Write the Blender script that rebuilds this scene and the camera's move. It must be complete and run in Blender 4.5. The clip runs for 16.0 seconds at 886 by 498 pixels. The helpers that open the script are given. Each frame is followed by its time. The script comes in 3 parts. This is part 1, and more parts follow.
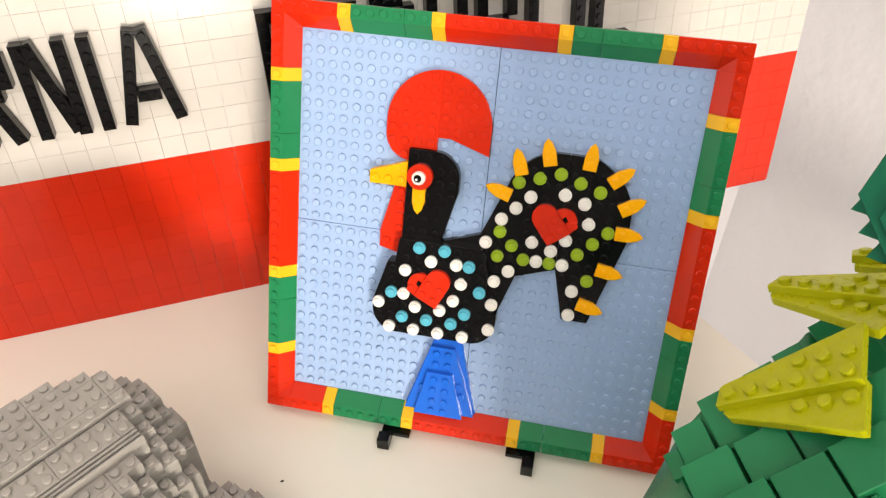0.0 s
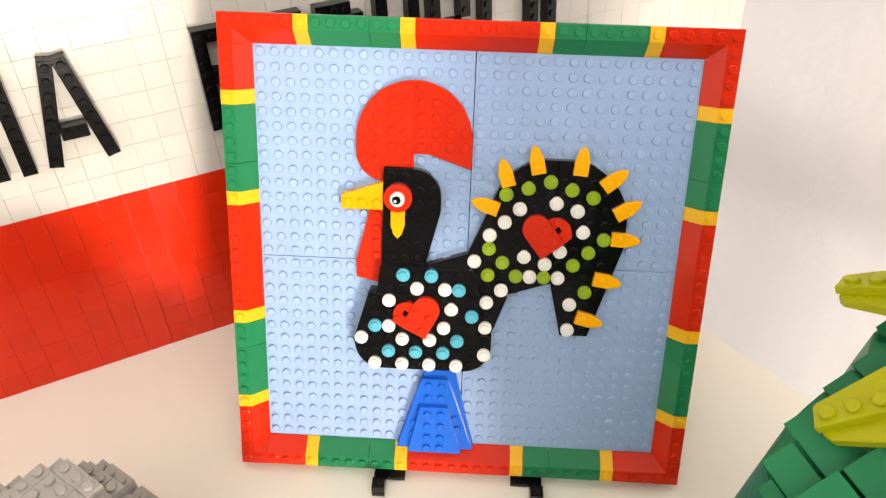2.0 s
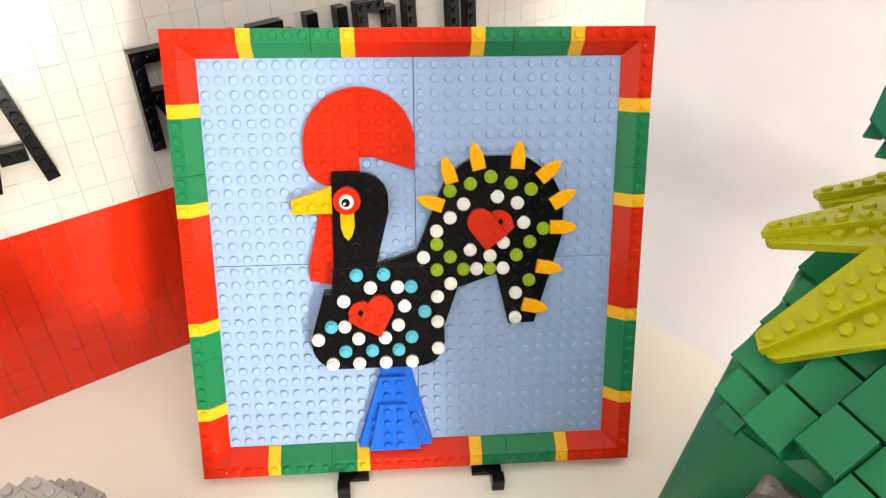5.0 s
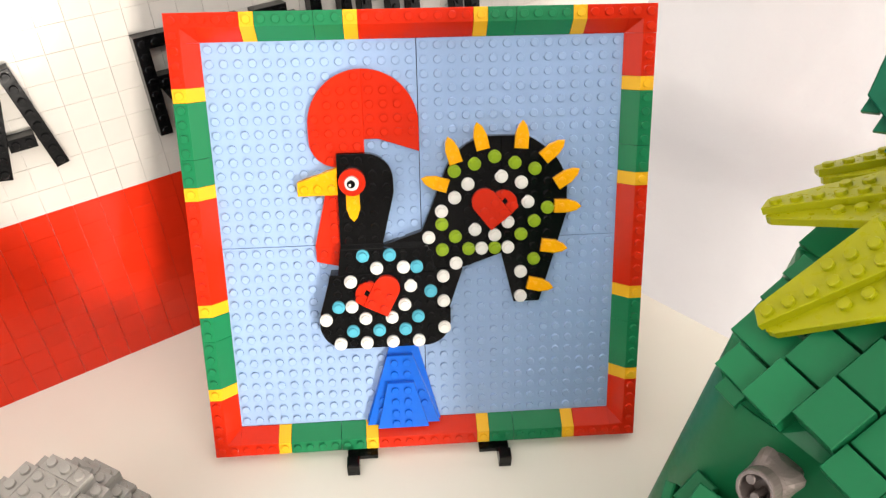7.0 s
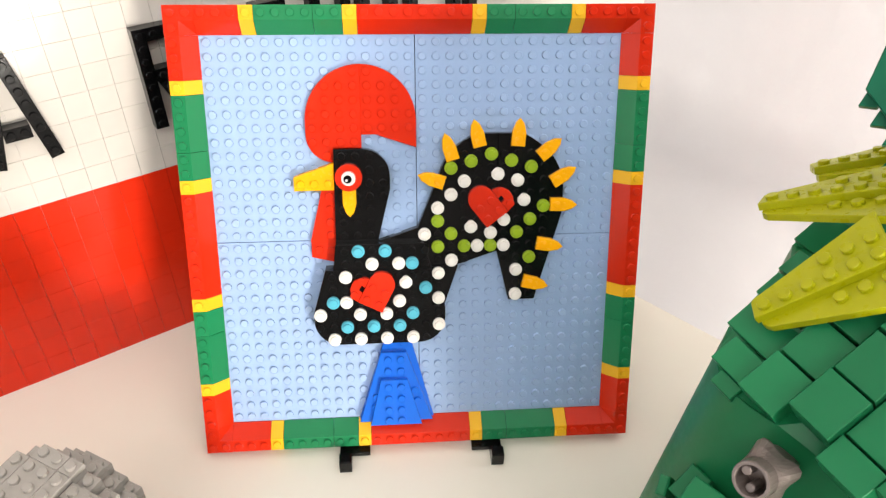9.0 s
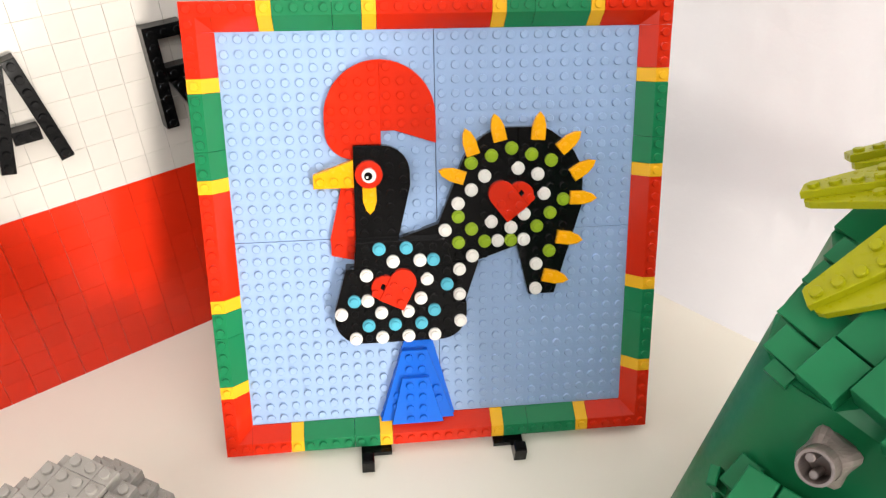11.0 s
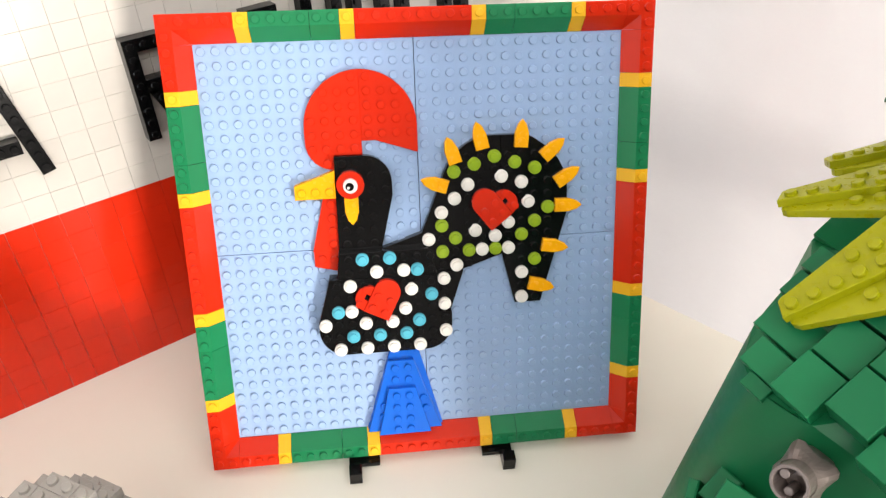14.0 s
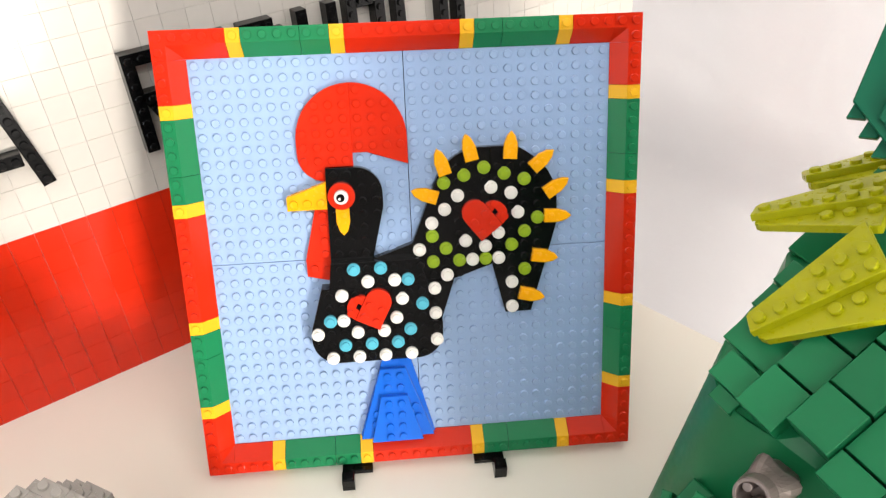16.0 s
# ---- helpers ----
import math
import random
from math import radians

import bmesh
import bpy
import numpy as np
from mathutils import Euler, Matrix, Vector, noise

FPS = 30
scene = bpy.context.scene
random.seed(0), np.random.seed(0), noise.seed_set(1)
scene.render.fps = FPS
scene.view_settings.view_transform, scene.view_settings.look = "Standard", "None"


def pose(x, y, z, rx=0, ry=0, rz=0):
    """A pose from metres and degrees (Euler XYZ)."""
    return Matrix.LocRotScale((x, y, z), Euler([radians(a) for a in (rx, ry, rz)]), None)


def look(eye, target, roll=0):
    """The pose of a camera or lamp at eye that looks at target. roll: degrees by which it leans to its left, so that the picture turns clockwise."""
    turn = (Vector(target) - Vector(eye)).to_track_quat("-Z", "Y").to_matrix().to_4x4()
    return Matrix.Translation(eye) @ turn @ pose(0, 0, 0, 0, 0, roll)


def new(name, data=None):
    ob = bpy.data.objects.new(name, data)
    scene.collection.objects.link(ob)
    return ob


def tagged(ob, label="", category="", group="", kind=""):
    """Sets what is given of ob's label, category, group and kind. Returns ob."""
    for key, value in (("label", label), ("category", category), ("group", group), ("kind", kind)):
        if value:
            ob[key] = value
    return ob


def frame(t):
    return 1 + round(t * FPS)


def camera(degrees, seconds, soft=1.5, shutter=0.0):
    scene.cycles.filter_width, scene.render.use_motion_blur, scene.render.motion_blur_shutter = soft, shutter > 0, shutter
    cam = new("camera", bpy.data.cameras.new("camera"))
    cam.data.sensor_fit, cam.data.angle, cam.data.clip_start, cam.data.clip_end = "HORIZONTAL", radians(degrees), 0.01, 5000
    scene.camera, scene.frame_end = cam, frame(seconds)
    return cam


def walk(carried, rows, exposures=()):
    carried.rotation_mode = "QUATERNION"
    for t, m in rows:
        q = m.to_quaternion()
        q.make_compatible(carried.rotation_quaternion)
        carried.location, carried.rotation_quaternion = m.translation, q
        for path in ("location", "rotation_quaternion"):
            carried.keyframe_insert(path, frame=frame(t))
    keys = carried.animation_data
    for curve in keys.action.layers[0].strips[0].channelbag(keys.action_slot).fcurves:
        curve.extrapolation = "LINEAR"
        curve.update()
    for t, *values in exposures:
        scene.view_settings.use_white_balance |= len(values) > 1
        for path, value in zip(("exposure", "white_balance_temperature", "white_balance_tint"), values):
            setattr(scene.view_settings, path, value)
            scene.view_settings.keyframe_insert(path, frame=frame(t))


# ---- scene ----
cam = camera(60.28, 16.0, soft=1.3)
PATH = [
    (0, (0.0500, -0.3489, 0.4509), (-0.1013, 0.3659, -0.2318), 0.06),
    (0.5, (0.0340, -0.3440, 0.4440), (-0.0609, 0.3821, -0.2370), -1.19),
    (1, (0.0193, -0.3378, 0.4374), (-0.0389, 0.3939, -0.2418), -1.03),
    (1.5, (0.0069, -0.3289, 0.4381), (-0.0304, 0.4124, -0.2321), 0.38),
    (2, (-0.0004, -0.3210, 0.4328), (-0.0319, 0.4146, -0.2439), 0.87),
    (2.5, (-0.0017, -0.3228, 0.4208), (-0.0327, 0.4202, -0.2477), 0.55),
    (3, (-0.0084, -0.3216, 0.4182), (0.0012, 0.4297, -0.2417), 2.27),
    (3.5, (-0.0197, -0.3283, 0.4151), (0.0067, 0.4352, -0.2301), 2.29),
    (4, (-0.0228, -0.3353, 0.4170), (0.0338, 0.4262, -0.2287), 2.43),
    (4.2, (-0.0216, -0.3402, 0.4203), (0.0600, 0.4332, -0.2084), 3.01),
    (6.3, (-0.0190, -0.3549, 0.4310), (0.0438, 0.4006, -0.2211), 0.75),
    (6.5, (-0.0186, -0.3543, 0.4321), (0.0449, 0.4012, -0.2200), 0.80),
    (7, (-0.0183, -0.3549, 0.4295), (0.0482, 0.3967, -0.2268), 0.90),
    (7.5, (-0.0200, -0.3566, 0.4298), (0.0501, 0.4000, -0.2203), 1.30),
    (8, (-0.0197, -0.3588, 0.4293), (0.0657, 0.3999, -0.2165), 2.28),
    (8.5, (-0.0235, -0.3589, 0.4317), (0.0651, 0.4038, -0.2090), 2.43),
    (9, (-0.0218, -0.3591, 0.4248), (0.0579, 0.3978, -0.2238), 2.27),
    (9.2, (-0.0250, -0.3605, 0.4250), (0.0562, 0.3981, -0.2214), 2.70),
    (11.3, (-0.0493, -0.3533, 0.4191), (0.0641, 0.3965, -0.2328), 2.52),
    (11.5, (-0.0489, -0.3529, 0.4179), (0.0528, 0.3970, -0.2357), 1.55),
    (12, (-0.0464, -0.3546, 0.4195), (0.0636, 0.3951, -0.2331), 1.55),
    (12.5, (-0.0448, -0.3525, 0.4156), (0.0441, 0.3828, -0.2563), 0.89),
    (13, (-0.0405, -0.3486, 0.4151), (0.0517, 0.3883, -0.2545), 1.31),
    (13.5, (-0.0389, -0.3480, 0.4200), (0.0540, 0.3981, -0.2395), 1.30),
    (14, (-0.0352, -0.3499, 0.4236), (0.0690, 0.4025, -0.2268), 1.46),
    (14.5, (-0.0323, -0.3518, 0.4213), (0.0530, 0.3936, -0.2399), 0.58),
    (15, (-0.0254, -0.3499, 0.4259), (0.0474, 0.3987, -0.2332), 0.34),
    (15.5, (-0.0197, -0.3512, 0.4285), (0.0669, 0.4114, -0.2125), 0.52),
    (16, (-0.0185, -0.3536, 0.4302), (0.0612, 0.4050, -0.2165), 0.32),
]
# the panel leans back
LEAN, LIFT = -24.0, 0.1267
PANEL = pose(0, 0, LIFT, LEAN)
# the picture warms a little at the start
EXPOSURES = [(0, 0.34, 6900, 11), (1.0, 0.45, 6950, 11), (4.2, 0.5, 6900, 10), (6.3, 0.5, 6650, 10), (9.2, 0.5, 6600, 10), (11.3, 0.46, 6500, 10), (16, 0.46, 6500, 10)]
walk(cam, [(t, look(eye, target, roll)) for t, eye, target, roll in PATH], EXPOSURES)

# ---- world and light ----
world = bpy.data.worlds.new("world")
scene.world = world
world.use_nodes = True
wn = world.node_tree.nodes
sky = wn.new("ShaderNodeTexSky")
sky.sky_type, sky.sun_disc = "NISHITA", False
sky.sun_elevation, sky.sun_rotation = radians(40), radians(200)
wn["Background"].inputs[1].default_value = 0.1
world.node_tree.links.new(sky.outputs[0], wn["Background"].inputs[0])


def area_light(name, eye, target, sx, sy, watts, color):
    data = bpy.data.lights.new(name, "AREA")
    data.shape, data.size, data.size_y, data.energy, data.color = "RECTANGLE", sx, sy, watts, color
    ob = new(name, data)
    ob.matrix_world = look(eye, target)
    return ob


# a narrow window behind to one side gives the shadows, a cooler one on the other side and an added wide fill overhead,
# where no lamp is known, the rest
area_light("window_light", (1.12, -2.46, 0.05), (0.0, 0.0, 0.12), 0.44, 0.32, 60, (1.0, 0.93, 0.85))
area_light("side_window_light", (-2.0, -1.75, 0.15), (0.05, 0.0, 0.12), 0.7, 0.9, 7, (0.84, 0.92, 1.0))
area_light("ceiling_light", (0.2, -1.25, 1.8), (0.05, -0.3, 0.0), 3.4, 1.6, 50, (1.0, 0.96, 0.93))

# ---- materials ----


def material(name, base, rough=0.3, metal=0.0, vary=0.06, scale=60.0, bump=0.05, bump_scale=300.0, spread=0.0, gloss_wear=0.12, coat=0.0, spec=0.32, depth=0.001):
    mat = bpy.data.materials.new(name)
    mat.use_nodes = True
    nt = mat.node_tree
    n, ln = nt.nodes, nt.links
    p = n["Principled BSDF"]
    p.inputs["Roughness"].default_value = rough
    p.inputs["Metallic"].default_value = metal
    p.inputs["Specular IOR Level"].default_value = spec
    p.inputs["Coat Weight"].default_value = coat
    p.inputs["Coat Roughness"].default_value = 0.08
    tc = n.new("ShaderNodeTexCoord")
    big = n.new("ShaderNodeTexNoise")
    big.inputs["Scale"].default_value, big.inputs["Detail"].default_value = scale, 4
    ln.new(tc.outputs["Object"], big.inputs["Vector"])
    rgb = n.new("ShaderNodeRGB")
    rgb.outputs[0].default_value = (*base, 1)
    hsv = n.new("ShaderNodeHueSaturation")
    ln.new(rgb.outputs[0], hsv.inputs["Color"])
    val = n.new("ShaderNodeMapRange")
    val.inputs["To Min"].default_value, val.inputs["To Max"].default_value = 1 - vary, 1 + vary
    ln.new(big.outputs["Fac"], val.inputs["Value"])
    last = val.outputs[0]
    if spread:
        info = n.new("ShaderNodeObjectInfo")
        r = n.new("ShaderNodeMapRange")
        r.inputs["To Min"].default_value, r.inputs["To Max"].default_value = 1 - spread, 1 + spread
        ln.new(info.outputs["Random"], r.inputs["Value"])
        m = n.new("ShaderNodeMath")
        m.operation = "MULTIPLY"
        ln.new(last, m.inputs[0]), ln.new(r.outputs[0], m.inputs[1])
        last = m.outputs[0]
    ln.new(last, hsv.inputs["Value"])
    ln.new(hsv.outputs[0], p.inputs["Base Color"])
    fine = n.new("ShaderNodeTexNoise")
    fine.inputs["Scale"].default_value, fine.inputs["Detail"].default_value = bump_scale, 5
    ln.new(tc.outputs["Object"], fine.inputs["Vector"])
    b = n.new("ShaderNodeBump")
    b.inputs["Strength"].default_value, b.inputs["Distance"].default_value = bump, depth
    ln.new(fine.outputs["Fac"], b.inputs["Height"])
    ln.new(b.outputs[0], p.inputs["Normal"])
    rr = n.new("ShaderNodeMapRange")
    rr.inputs["To Min"].default_value, rr.inputs["To Max"].default_value = max(rough - gloss_wear, 0.03), rough + gloss_wear
    ln.new(fine.outputs["Fac"], rr.inputs["Value"])
    ln.new(rr.outputs[0], p.inputs["Roughness"])
    return mat


RED = material("red_plastic", (0.62, 0.024, 0.006), 0.13, spread=0.04, gloss_wear=0.06)
GREEN = material("green_plastic", (0.012, 0.2, 0.075), 0.22, spread=0.05)
YELLOW = material("yellow_plastic", (0.84, 0.46, 0.02), 0.22, spread=0.03)
ORANGE = material("bright_orange_plastic", (0.9, 0.41, 0.004), 0.25)
BLACK = material("black_plastic", (0.004, 0.004, 0.0042), 0.12, spec=0.24, gloss_wear=0.05)
WHITE = material("white_plastic", (0.77, 0.75, 0.70), 0.22, spread=0.02)
# an even cream, darker than the white plastic
CREAM = material("aged_white_plastic", (0.58, 0.55, 0.50), 0.13, spread=0.03, gloss_wear=0.06)
LIME_DOT = material("yellow_green_plastic", (0.27, 0.40, 0.02), 0.25)
TEAL_GREEN = material("teal_green_plastic", (0.006, 0.105, 0.055), 0.4, spec=0.12, spread=0.08)
LIME = material("lime_plastic", (0.35, 0.355, 0.005), 0.3, spec=0.2)
AZURE = material("medium_azure_plastic", (0.085, 0.41, 0.53), 0.22)
PALE_BLUE = material("pale_blue_plastic", (0.322, 0.452, 0.67), 0.19, gloss_wear=0.06, spec=0.5)
BLUE = material("blue_plastic", (0.006, 0.122, 0.62), 0.18, gloss_wear=0.06, spec=0.38)
GREY = material("grey_plastic", (0.32, 0.30, 0.27), 0.4, spread=0.06)
STEEL = material("pearl_grey_plastic", (0.20, 0.165, 0.15), 0.34, metal=0.4)
TREE_GREEN = material("dark_green_plastic", (0.007, 0.148, 0.053), 0.38, spec=0.25, spread=0.14)
TABLE = material("table_laminate", (0.78, 0.755, 0.65), 0.45, vary=0.03, scale=8, bump=0.03, bump_scale=900)
PLASTER = material("plaster", (0.672, 0.668, 0.69), 0.75, vary=0.05, scale=9, bump=0.55, bump_scale=34, depth=0.005)
PAINT = material("wall_paint", (0.26, 0.25, 0.24), 0.8, vary=0.03, scale=3, bump=0.1, bump_scale=60)
FLOOR = material("floor_tile", (0.45, 0.4, 0.35), 0.5, vary=0.1, scale=4, bump=0.1)

# ---- mesh helpers ----
STUD = 0.008
PLATE = 0.0032
THIN = 0.65 * PLATE
# tops of the rooster's tail, flank and breast, in plates over the base plate
TAIL, FLANK, BREAST = 1.8, 2.6, 3.6
BRICK = 0.0096


class Shape:
    """Vertices and faces in (u, v, height), metres."""

    def __init__(self):
        self.verts, self.faces = [], []

    def ring(self, pts, h):
        k = len(self.verts)
        self.verts += [(x, y, h) for x, y in pts]
        return list(range(k, k + len(pts)))

    def bridge(self, a, b):
        n = len(a)
        self.faces += [(a[i], a[(i + 1) % n], b[(i + 1) % n], b[i]) for i in range(n)]

    def prism(self, pts, h0, h1, soft=0.0003):
        """A counter-clockwise outline raised from h0 to h1, with a small chamfer round its top."""
        n = len(pts)
        low, high = self.ring(pts, h0), self.ring(pts, h1 - soft)
        inner = []
        for i in range(n):
            (ax, ay), (bx, by), (cx, cy) = pts[i - 1], pts[i], pts[(i + 1) % n]
            d1, d2 = Vector((bx - ax, by - ay)).normalized(), Vector((cx - bx, cy - by)).normalized()
            n1, n2 = Vector((-d1.y, d1.x)), Vector((-d2.y, d2.x))
            m = n1 + n2
            k = soft / max(0.25, 1 + n1.dot(n2))
            inner.append((bx + m.x * k, by + m.y * k))
        top = self.ring(inner, h1)
        self.bridge(low, high), self.bridge(high, top)
        self.faces += [tuple(top), tuple(reversed(low))]
        return self

    def disc(self, x, y, r, h0, h1, sides=16, soft=0.0003):
        return self.prism([(x + r * math.cos(i * math.tau / sides), y + r * math.sin(i * math.tau / sides)) for i in range(sides)], h0, h1, soft)

    def stud(self, x, y, h, sides=12):
        """A stud without its hidden underside."""
        cs = [(math.cos(i * math.tau / sides), math.sin(i * math.tau / sides)) for i in range(sides)]
        a = self.ring([(x + 0.0024 * c, y + 0.0024 * s) for c, s in cs], h)
        b = self.ring([(x + 0.0024 * c, y + 0.0024 * s) for c, s in cs], h + 0.0014)
        t = self.ring([(x + 0.0021 * c, y + 0.0021 * s) for c, s in cs], h + 0.0017)
        self.bridge(a, b), self.bridge(b, t)
        self.faces.append(tuple(t))
        return self

    def mesh(self, name, mat, upright=False):
        me = bpy.data.meshes.new(name)
        vs = [(u, -h, v) for u, v, h in self.verts] if upright else self.verts
        me.from_pydata(vs, [], self.faces)
        me.materials.append(mat)
        me.update()
        return me


def put(name, me, parent=None, m=None, label="", category="", group="", kind=""):
    ob = new(name, me)
    if parent is not None:
        ob.parent = parent
    if m is not None:
        ob.matrix_basis = m
    return tagged(ob, label, category, group, kind)


def arc(cx, cy, r, a0, a1, n=8):
    return [(cx + r * math.cos(radians(a0 + (a1 - a0) * i / n)), cy + r * math.sin(radians(a0 + (a1 - a0) * i / n))) for i in range(n + 1)]


def studs_of(pts):
    """Outline from stud units to metres."""
    return [(x * STUD, y * STUD) for x, y in pts]


def box_mesh(name, size, mat, soft=0.002):
    sx, sy, sz = size
    bm = bmesh.new()
    bmesh.ops.create_cube(bm, size=1, matrix=Matrix.Diagonal((sx, sy, sz, 1)))
    if soft:
        bmesh.ops.bevel(bm, geom=bm.edges[:], offset=soft, segments=2, affect="EDGES")
    me = bpy.data.meshes.new(name)
    bm.to_mesh(me)
    bm.free()
    me.materials.append(mat)
    return me


# ---- structure ----
put("floor", box_mesh("floor", (6, 6, 0.1), FLOOR, 0), m=pose(0, 0, -0.95), kind="structure")
put("ceiling", box_mesh("ceiling", (6, 6, 0.1), PLASTER, 0), m=pose(0, 0, 1.9), kind="structure")

# the flag board's axes: x along its foot, z up its face, y into the wall; z = 0 where red meets white
FLAG = pose(-0.2352, 0.0416, 0.1267, -7.58, 0, 29.3)


def wall(name, p, q, z0, z1, mat, thick=0.12):
    (ax, ay), (bx, by) = p, q
    length = math.hypot(bx - ax, by - ay)
    me = box_mesh(name, (length, thick, z1 - z0), mat, 0)
    turn = math.degrees(math.atan2(by - ay, bx - ax))
    side = Matrix.Rotation(radians(turn), 4, "Z")
    off = side @ Vector((0, thick / 2, 0))
    return put(name, me, m=pose((ax + bx) / 2 + off.x, (ay + by) / 2 + off.y, (z0 + z1) / 2, 0, 0, turn), kind="structure")


# the plaster wall stands behind the board, which leans on it
back = Matrix.Rotation(radians(29.3), 4, "Z")
foot = Vector((-0.227, 0.057, 0))
off = back @ Vector((0, 0.095, 0))
w0, w1 = foot + off + back @ Vector((-2.2, 0, 0)), foot + off + back @ Vector((0.6, 0, 0))
wall("wall_back", w0[:2], w1[:2], -0.9, 1.85, PLASTER)
wall("wall_right", w1[:2], (w1.x + 2.45, w1.y - 2.45), -0.9, 1.85, PLASTER)
wall("wall_west", (-2.6, 2.4), (-2.6, -2.9), -0.9, 1.85, PAINT)
wall("wall_south", (2.9, -2.7), (-2.9, -2.7), -0.9, 1.85, PAINT)
wall("wall_east", (2.8, 2.9), (2.8, -2.9), -0.9, 1.85, PAINT)


def table():
    ob = tagged(new("table"), "white laminate display table with a straight edge near the plaster wall", "table")
    top = [(0.63, -0.374), (-0.04, 0.296), (-1.25, -0.384), (-1.22, -0.43)]
    s = Shape().prism([(x, y) for x, y in top], -0.03, 0.0, 0.0015)
    put("tabletop", s.mesh("tabletop", TABLE), ob)
    for x, y in ((0.5, -0.33), (-0.06, 0.22), (-1.1, -0.37)):
        put("leg", Shape().disc(x, y, 0.025, -0.9, -0.03, 16, 0.001).mesh("leg", PAINT), ob)


table()

# ---- mosaic panel ----
panel = tagged(new("mosaic_panel"), "framed square brick mosaic of a black spotted rooster leaning on feet", "mosaic panel")
panel.matrix_basis = PANEL


def piece(name, outline, h0, h1, mat, studs=(), label="", soft=0.0003, m=None):
    """A flat piece of the mosaic: outline and studs in stud units, heights in plates."""
    s = Shape().prism(studs_of(outline), h0 * PLATE, h1 * PLATE, soft)
    for u, v in studs:
        s.stud(u * STUD, v * STUD, h1 * PLATE)
    return put(name, s.mesh(name, mat, True), panel, m, label)


def baseplates():
    g = 0.0002
    s = Shape().prism([(-0.064 + g, -0.064 + g), (0.064 - g, -0.064 + g), (0.064 - g, 0.064 - g), (-0.064 + g, 0.064 - g)], -PLATE, 0, 0.0002)
    for i in range(16):
        for k in range(16):
            s.stud((i - 7.5) * STUD, (k - 7.5) * STUD, 0)
    me = s.mesh("base_plate", PALE_BLUE, True)
    w = 16.9 * STUD
    b = Shape().prism([(-w, -w), (w, -w), (w, w), (-w, w)], -3 * PLATE, -PLATE - 0.0001, 0.0003)
    put("backing", b.mesh("backing", BLACK, True), panel, None, "black backing plates")
    for x in (-0.064, 0.064):
        for z in (-0.064, 0.064):
            put("base_plate", me, panel, pose(x, 0, z), "pale blue studded base plate")


def slope_mesh(n, mat):
    """A slope brick n studs long: a row of studs along the outer edge, then a fall to the inner lip. Outer edge at v = 0, inner at v = -2."""
    s = Shape()
    w, g, lip = n * STUD, 0.00012, 0.0009
    prof = [(0, 0), (0, BRICK - 0.0003), (-0.0003, BRICK), (-STUD + 0.0002, BRICK), (-2 * STUD, lip), (-2 * STUD, 0)]
    a = [len(s.verts) + i for i in range(6)]
    s.verts += [(g, v, h) for v, h in prof]
    b = [len(s.verts) + i for i in range(6)]
    s.verts += [(w - g, v, h) for v, h in prof]
    s.bridge(a, b)
    s.faces += [tuple(reversed(a)), tuple(b)]
    for i in range(n):
        s.stud((i + 0.5) * STUD, -0.5 * STUD, BRICK)
    return s.mesh("slope_brick", mat, True)


def corner_mesh(mat):
    """The inner corner slope: studs on three cells, a valley in the fourth. Outer corner at the origin, inner at (2, -2)."""
    s = Shape()
    p, h, lip = STUD, BRICK, 0.0009
    v = [(0, 0, h), (2 * p, 0, h), (2 * p, -p, h), (p, -p, h), (p, -2 * p, h), (0, -2 * p, h), (2 * p, -2 * p, lip)]
    low = [(0, 0, 0), (2 * p, 0, 0), (2 * p, -2 * p, 0), (0, -2 * p, 0)]
    s.verts += v + low
    s.faces += [(0, 5, 3), (5, 4, 3), (0, 3, 1), (3, 2, 1), (3, 6, 2), (3, 4, 6), (0, 1, 8, 7), (1, 2, 6, 9, 8), (6, 4, 5, 10, 9), (5, 0, 7, 10)]
    for u, w in ((0.5, -0.5), (1.5, -0.5), (0.5, -1.5)):
        s.stud(u * p, w * p, h)
    me = s.mesh("corner_slope", mat, True)
    me.validate()
    return me


def frame_border():
    corner = corner_mesh(RED)
    runs = [(3, RED), (1, YELLOW), (4, GREEN), (2, GREEN), (1, YELLOW), (8, RED), (1, YELLOW), (2, GREEN), (4, GREEN), (1, YELLOW), (3, RED)]
    made = {}
    for side in range(4):
        m = pose(0, 0, 0, 0, 90 * side, 0) @ pose(-17 * STUD, 0, 17 * STUD)
        put("corner_slope", corner, panel, m, "red inner corner slope brick")
        at = 2
        for n, mat in runs:
            key = (n, mat.name)
            if key not in made:
                made[key] = slope_mesh(n, mat)
            put("slope_brick", made[key], panel, m @ pose(at * STUD, 0, 0), mat.name.split("_")[0] + " slope brick")
            at += n


baseplates()
frame_border()


def grid(u0, u1, v0, v1, inside=lambda u, v: True):
    return [(u + 0.5, v + 0.5) for u in range(u0, u1) for v in range(v0, v1) if inside(u + 0.5, v + 0.5)]


# comb and wattle
piece("comb_left", arc(-4, 9, 4, 90, 180, 14) + arc(-6, 8, 2, 180, 270, 8) + [(-6.02, 6), (-6.02, 7.02), (-4, 7.02), (-4, 9)], 0, 1, RED,
      grid(-8, -4, 6, 13, lambda u, v: (v < 9 and not (u < -7 and v < 7) and not (u > -6 and v < 7)) or (v > 7 and math.hypot(u + 4, v - 9) < 3.6)), "red plastic comb")
piece("comb_right", arc(-4, 9, 4, 0, 90, 14) + [(-4, 8), (-3, 8), (0, 7)], 0, 1, RED,
      grid(-4, 0, 8, 13, lambda u, v: math.hypot(u + 4, v - 9) < 3.6), "red plastic comb")
